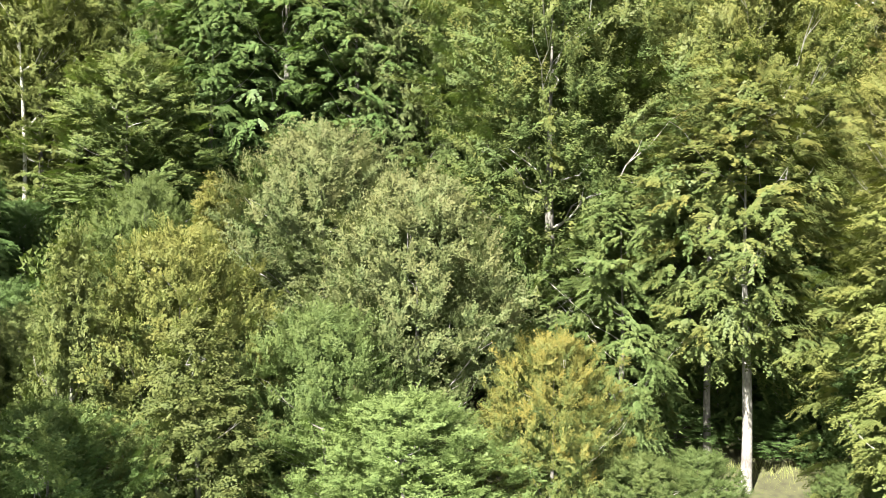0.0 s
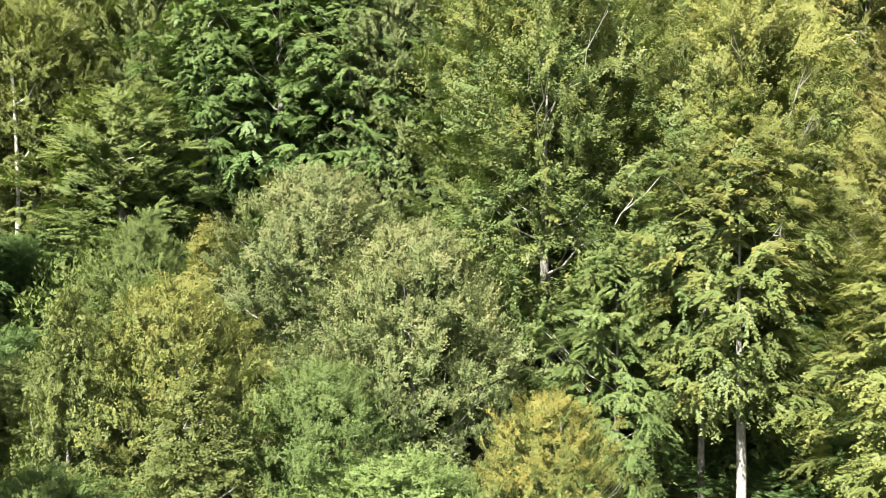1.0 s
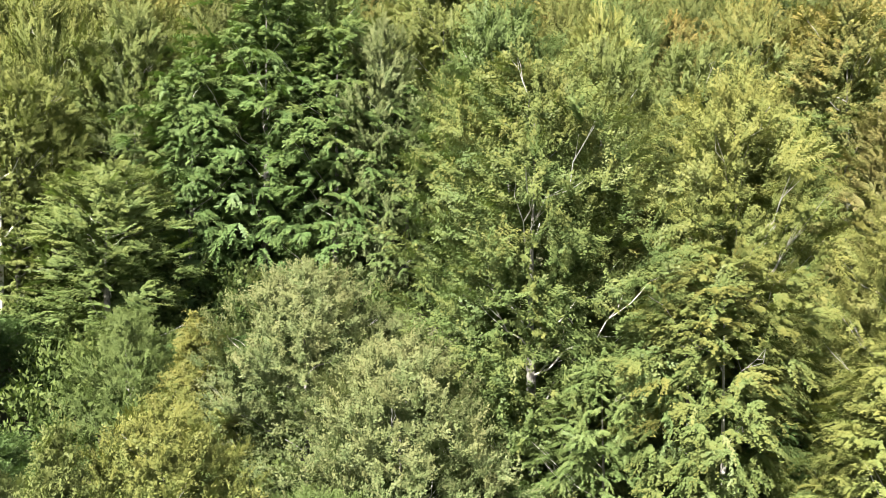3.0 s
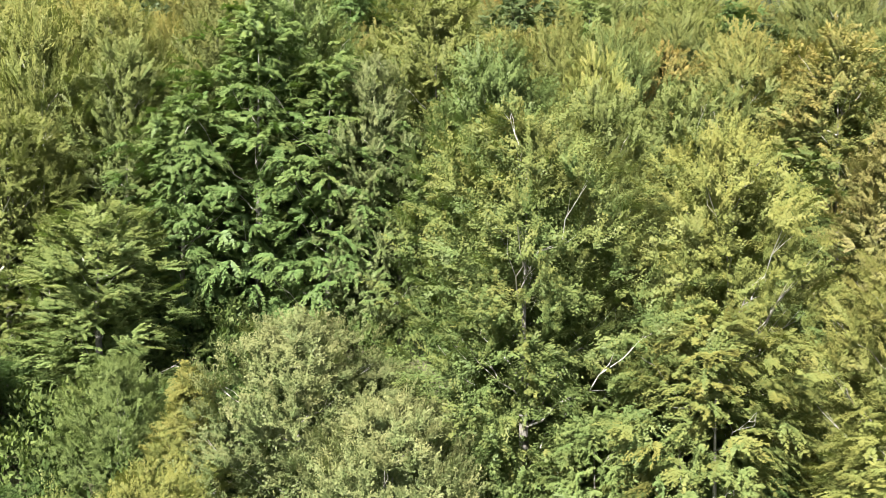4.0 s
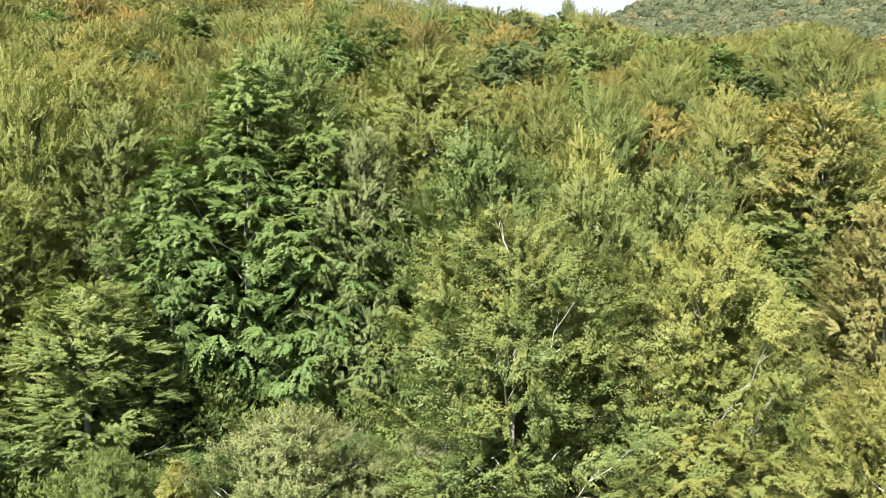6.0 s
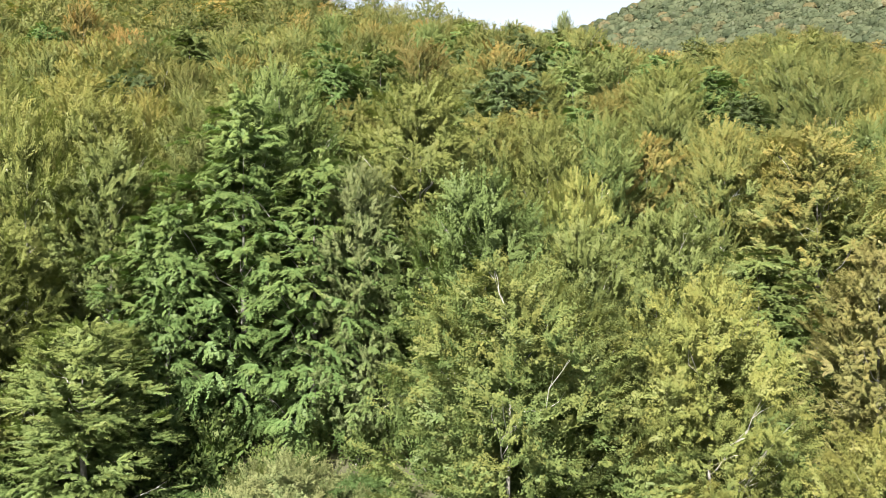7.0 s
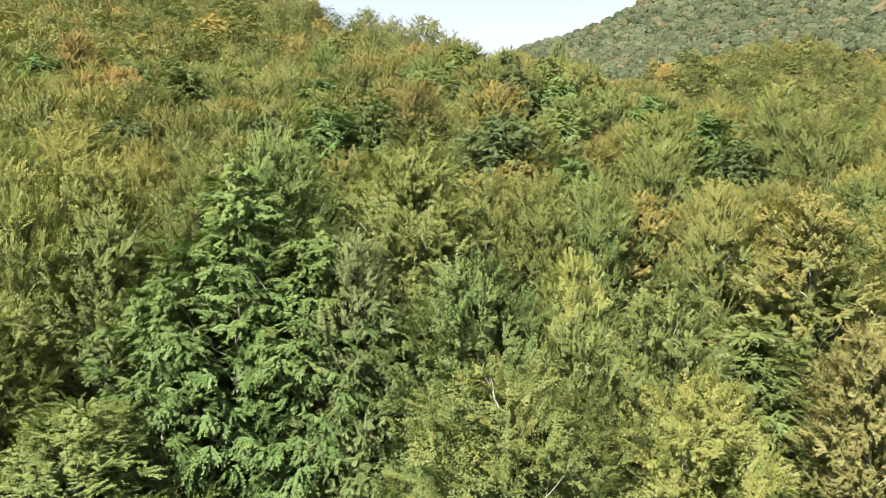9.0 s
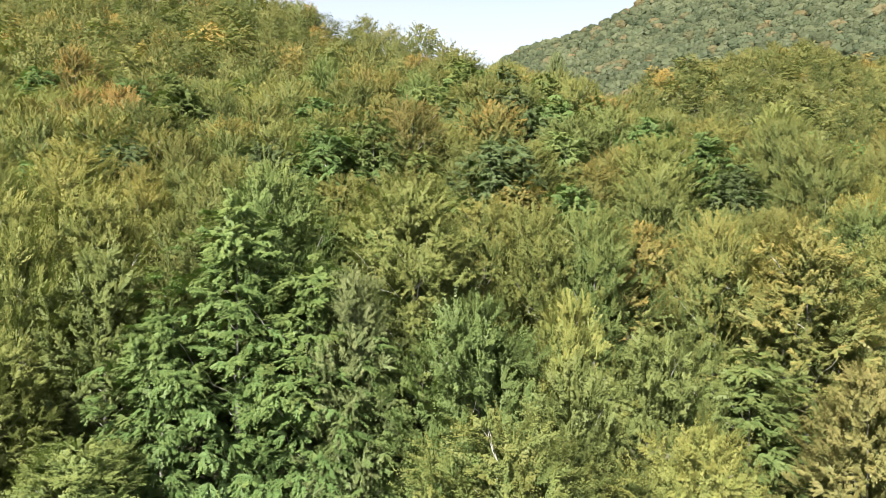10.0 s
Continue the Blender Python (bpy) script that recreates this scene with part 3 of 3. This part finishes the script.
KINDS = [("beech", "green", 0.45, "green beech on the wooded slope"), ("brush", "olive", 0.5, "olive-green beech with upright twigs"),
         ("brush", "olive", 0.85, "olive beech beginning to turn"), ("brush", "green", 0.4, "green beech with a brushy crown"),
         ("beech", "dark", 0.2, "dark green beech on the wooded slope"), ("brush", "yellow", 0.55, "yellowing beech on the wooded slope"),
         ("brush", "amber", 1.0, "orange-brown beech on the wooded slope"), ("beech", "blue", 0.2, "grey-green beech on the wooded slope")]
SHARE = [0.10, 0.26, 0.20, 0.06, 0.10, 0.18, 0.06, 0.04]


def slope_edge(y):
    """Where the slope falls away to its right."""
    return np.interp(y, [60, 95, 110, 130, 170, 180, 230, 255, 300, 420], [70, 58, 51, 43, 29, 21, 11, 1, -21, -84])


spots = []
for gy in np.arange(58, 196, 5.8):
    for gx in np.arange(-0.57 * gy - 5, 0.64 * gy + 5, 6.8 + (gy - 58) * 0.012):
        x, y = gx + rng.normal(0, 1.3), gy + rng.normal(0, 1.2)
        if y > 157 and x < slope_edge(y) - 22:
            continue
        if x > slope_edge(y) + 3 or (y < 66 and -30 < x < 36):
            continue
        if (np.hypot(PLACED[:, 0] - x, PLACED[:, 1] - y) < PLACED[:, 2] * 0.62 + 1.6).any():
            continue
        spots.append((x, y))
for x, y in spots:
    stl, lf, tn, lb = KINDS[int(rng.choice(len(KINDS), p=np.array(SHARE) / sum(SHARE)))]
    if x < -16 and y < 84:
        stl, lf, tn, lb = KINDS[5]
    top = float(ground_z(x, y)) + 18.2 - 0.012 * (y - 60) + (3.5 if y < 72 else 0) - (1.6 if x > 34 and y > 98 else -0.6 if x > 10 and y > 110 else 0) + rng.normal(0, 1.4)
    tree("beech_tree", lb, ("slope_" if y < 96 else "upper_") + stl, lf, tn * rng.uniform(0.4, 1.2), x, y, top, rng.uniform(4.5, 6.2), rng.uniform(0, 6.28),
         int(rng.integers(0, 6)), group=TREES, twist=rng.uniform(0.85, 1.15), tone=0.7 * rng.random())

# ---- the far wood and the hills: too many trees to count ----


def far_wood(name, label, spots, templates, material, sizes, tones, tints):
    """Many distant crowns joined into one mesh."""
    verts, tint, tone = [], [], []
    for (x, y), size, tn, ti in zip(spots, sizes, tones, tints):
        v, t = templates[int(tn * 997) % len(templates)]
        a = tn * 39.0
        c, s = math.cos(a), math.sin(a)
        w = v * size
        w = np.stack([w[:, 0] * c - w[:, 1] * s, w[:, 0] * s + w[:, 1] * c, w[:, 2]], -1)
        verts.append(w + np.array([x, y, float(ground_z(x, y))]))
        tint.append(np.clip(t * 0.28 + ti, 0, 1))
        tone.append(np.full(len(v), tn))
    verts = np.concatenate(verts)
    me = mesh_from(name, verts, np.arange(len(verts)).reshape(-1, 3), material, tint=np.concatenate(tint), tone=np.concatenate(tone))
    return tagged(new(name, me), label, "woodland", kind="stuff")


def far_templates(count, blade, foot, tall, radius=4.9, twigs=3, per_twig=5, spray=1.5, number=6):
    """Distant crowns: the same sprays as on the nearer trees, with fewer and coarser leaves."""
    made_up = []
    for i in range(number):
        r = np.random.default_rng(900 + i)
        v, t, _ = crown_mesh(r, "upright" if i % 3 else "tiered", tall, radius, count, twigs, per_twig, blade, spray)
        v[:, 2] += foot
        made_up.append((v, t))
    return made_up


def hill_templates(number=8):
    """Crowns on the far hill: lumpy leafy domes with ragged tufts."""
    made_up = []
    for i in range(number):
        r = np.random.default_rng(700 + i)
        a = np.linspace(0, 2 * np.pi, 17)[None, :]
        q = np.linspace(0.1, 1, 10)[:, None]
        swell = 1 + 0.13 * np.sin(3 * a + 6 * q + i) + 0.10 * np.sin(5 * a - 4 * q + 2 * i)
        bump = r.normal(0, 0.035, (10, 16))
        swell = swell + np.concatenate([bump, bump[:, :1]], 1)
        rr = 4.9 * crown_radius(q, "dome") * swell
        g = np.stack([rr * np.cos(a), rr * np.sin(a), 8.6 * q * (0.9 + 0.1 * swell)], -1)
        lo, hi = g[:-1], g[1:]
        net = np.stack([lo[:, :-1], lo[:, 1:], hi[:, 1:], lo[:, :-1], hi[:, 1:], hi[:, :-1]], -2).reshape(-1, 3)
        n = 60
        s, th = 0.3 + 0.7 * r.random(n), r.random(n) * 2 * np.pi
        rad = 4.9 * crown_radius(s, "dome")
        c = np.stack([rad * np.cos(th), rad * np.sin(th), 8.6 * s], -1)
        out = unit(np.stack([np.cos(th), np.sin(th), 1.5 * s], -1))
        wi = unit(np.cross(out, r.normal(0, 1, (n, 3))))
        tuft = np.stack([c + wi * 0.4, c - wi * 0.4, c + (out + r.normal(0, 0.5, (n, 3))) * 0.7], -2).reshape(-1, 3)
        v = np.concatenate([net, tuft])
        v[:, 2] -= 3.0
        made_up.append((v, np.clip(0.07 * v[:, 2], 0, 1)))
    return made_up


def scatter(rng, x0, x1, y0, y1, step, keep, loose=0.32):
    xs, ys = np.meshgrid(np.arange(x0, x1, step), np.arange(y0, y1, step))
    x = xs.ravel() + rng.normal(0, step * loose, xs.size)
    y = ys.ravel() + rng.normal(0, step * loose, xs.size)
    ok = keep(x, y)
    return list(zip(x[ok], y[ok]))


def far_numbers(rng, n, turned):
    return np.clip(rng.normal(1.0, 0.2, n), 0.6, 1.5), rng.random(n), np.where(rng.random(n) < turned, rng.uniform(0.4, 0.9, n), rng.uniform(0, 0.12, n))


rng = np.random.default_rng(21)
sp = scatter(rng, -230, 60, 158, 380, 7.0, lambda x, y: (x < slope_edge(y) + np.where(y < 196, -22, 6)) & (x > -0.57 * y - 6))
far_wood("slope_woodland", "beech wood in early autumn green, olive and orange on the upper slope", sp, far_templates(110, 0.40, 2.5, 13.0), LEAF_FAR, *far_numbers(rng, len(sp), 0.10))
sp = scatter(rng, 70, 420, 250, 520, 8.0, lambda x, y: (x > 0.22 * y) & (x < 0.66 * y) & (y < 392 + 0.96 * (x - 136) + 25))
far_wood("spur_woodland", "olive-green wood on a lower spur across the valley", sp, far_templates(64, 0.62, 1.5, 11.0, per_twig=4, spray=1.8), LEAF_FAR, *far_numbers(rng, len(sp), 0.10))
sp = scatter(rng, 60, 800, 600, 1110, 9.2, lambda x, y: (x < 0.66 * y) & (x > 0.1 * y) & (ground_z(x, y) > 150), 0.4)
far_wood("hill_woodland", "wood covering a distant high hill, its green dulled by painted haze", sp, hill_templates(), LEAF_HAZY, 1.35 * np.clip(rng.normal(1, 0.22, len(sp)), 0.6, 1.6), *far_numbers(rng, len(sp), 0.08)[1:])
rng = np.random.default_rng(33)
sp = scatter(rng, -40, 42, 36, 64, 3.1, lambda x, y: (np.abs(x) < 0.62 * y) & ((x < 7) | (y > 36)))
far_wood("undergrowth", "low dark green undergrowth below the trees", sp, far_templates(70, 0.80, 0.0, 12.8, per_twig=4, spray=2.6, number=3), LEAF_LOW, rng.uniform(0.24, 0.42, len(sp)), rng.random(len(sp)), rng.uniform(0, 0.1, len(sp)))


def grass_patch():
    """Dry grass blades on the ground by the pale trunk."""
    r = np.random.default_rng(3)
    n = 9000
    x, y = r.uniform(8.5, 18, n), r.uniform(25, 36.5, n)
    foot = np.stack([x, y, ground_z(x, y)], -1)
    lean = np.stack([r.normal(0, 0.14, n), r.normal(0, 0.14, n), r.uniform(0.18, 0.5, n)], -1)
    a = r.random(n) * 6.28
    side = np.stack([np.cos(a), np.sin(a), np.zeros(n)], -1) * 0.022
    v = np.stack([foot - side, foot + side, foot + lean], -2).reshape(-1, 3)
    me = mesh_from("grass", v, np.arange(3 * n).reshape(-1, 3), GRASS)
    tagged(new("grass", me), "dry yellow-green grass at the wood's edge", "grass", kind="stuff")


grass_patch()
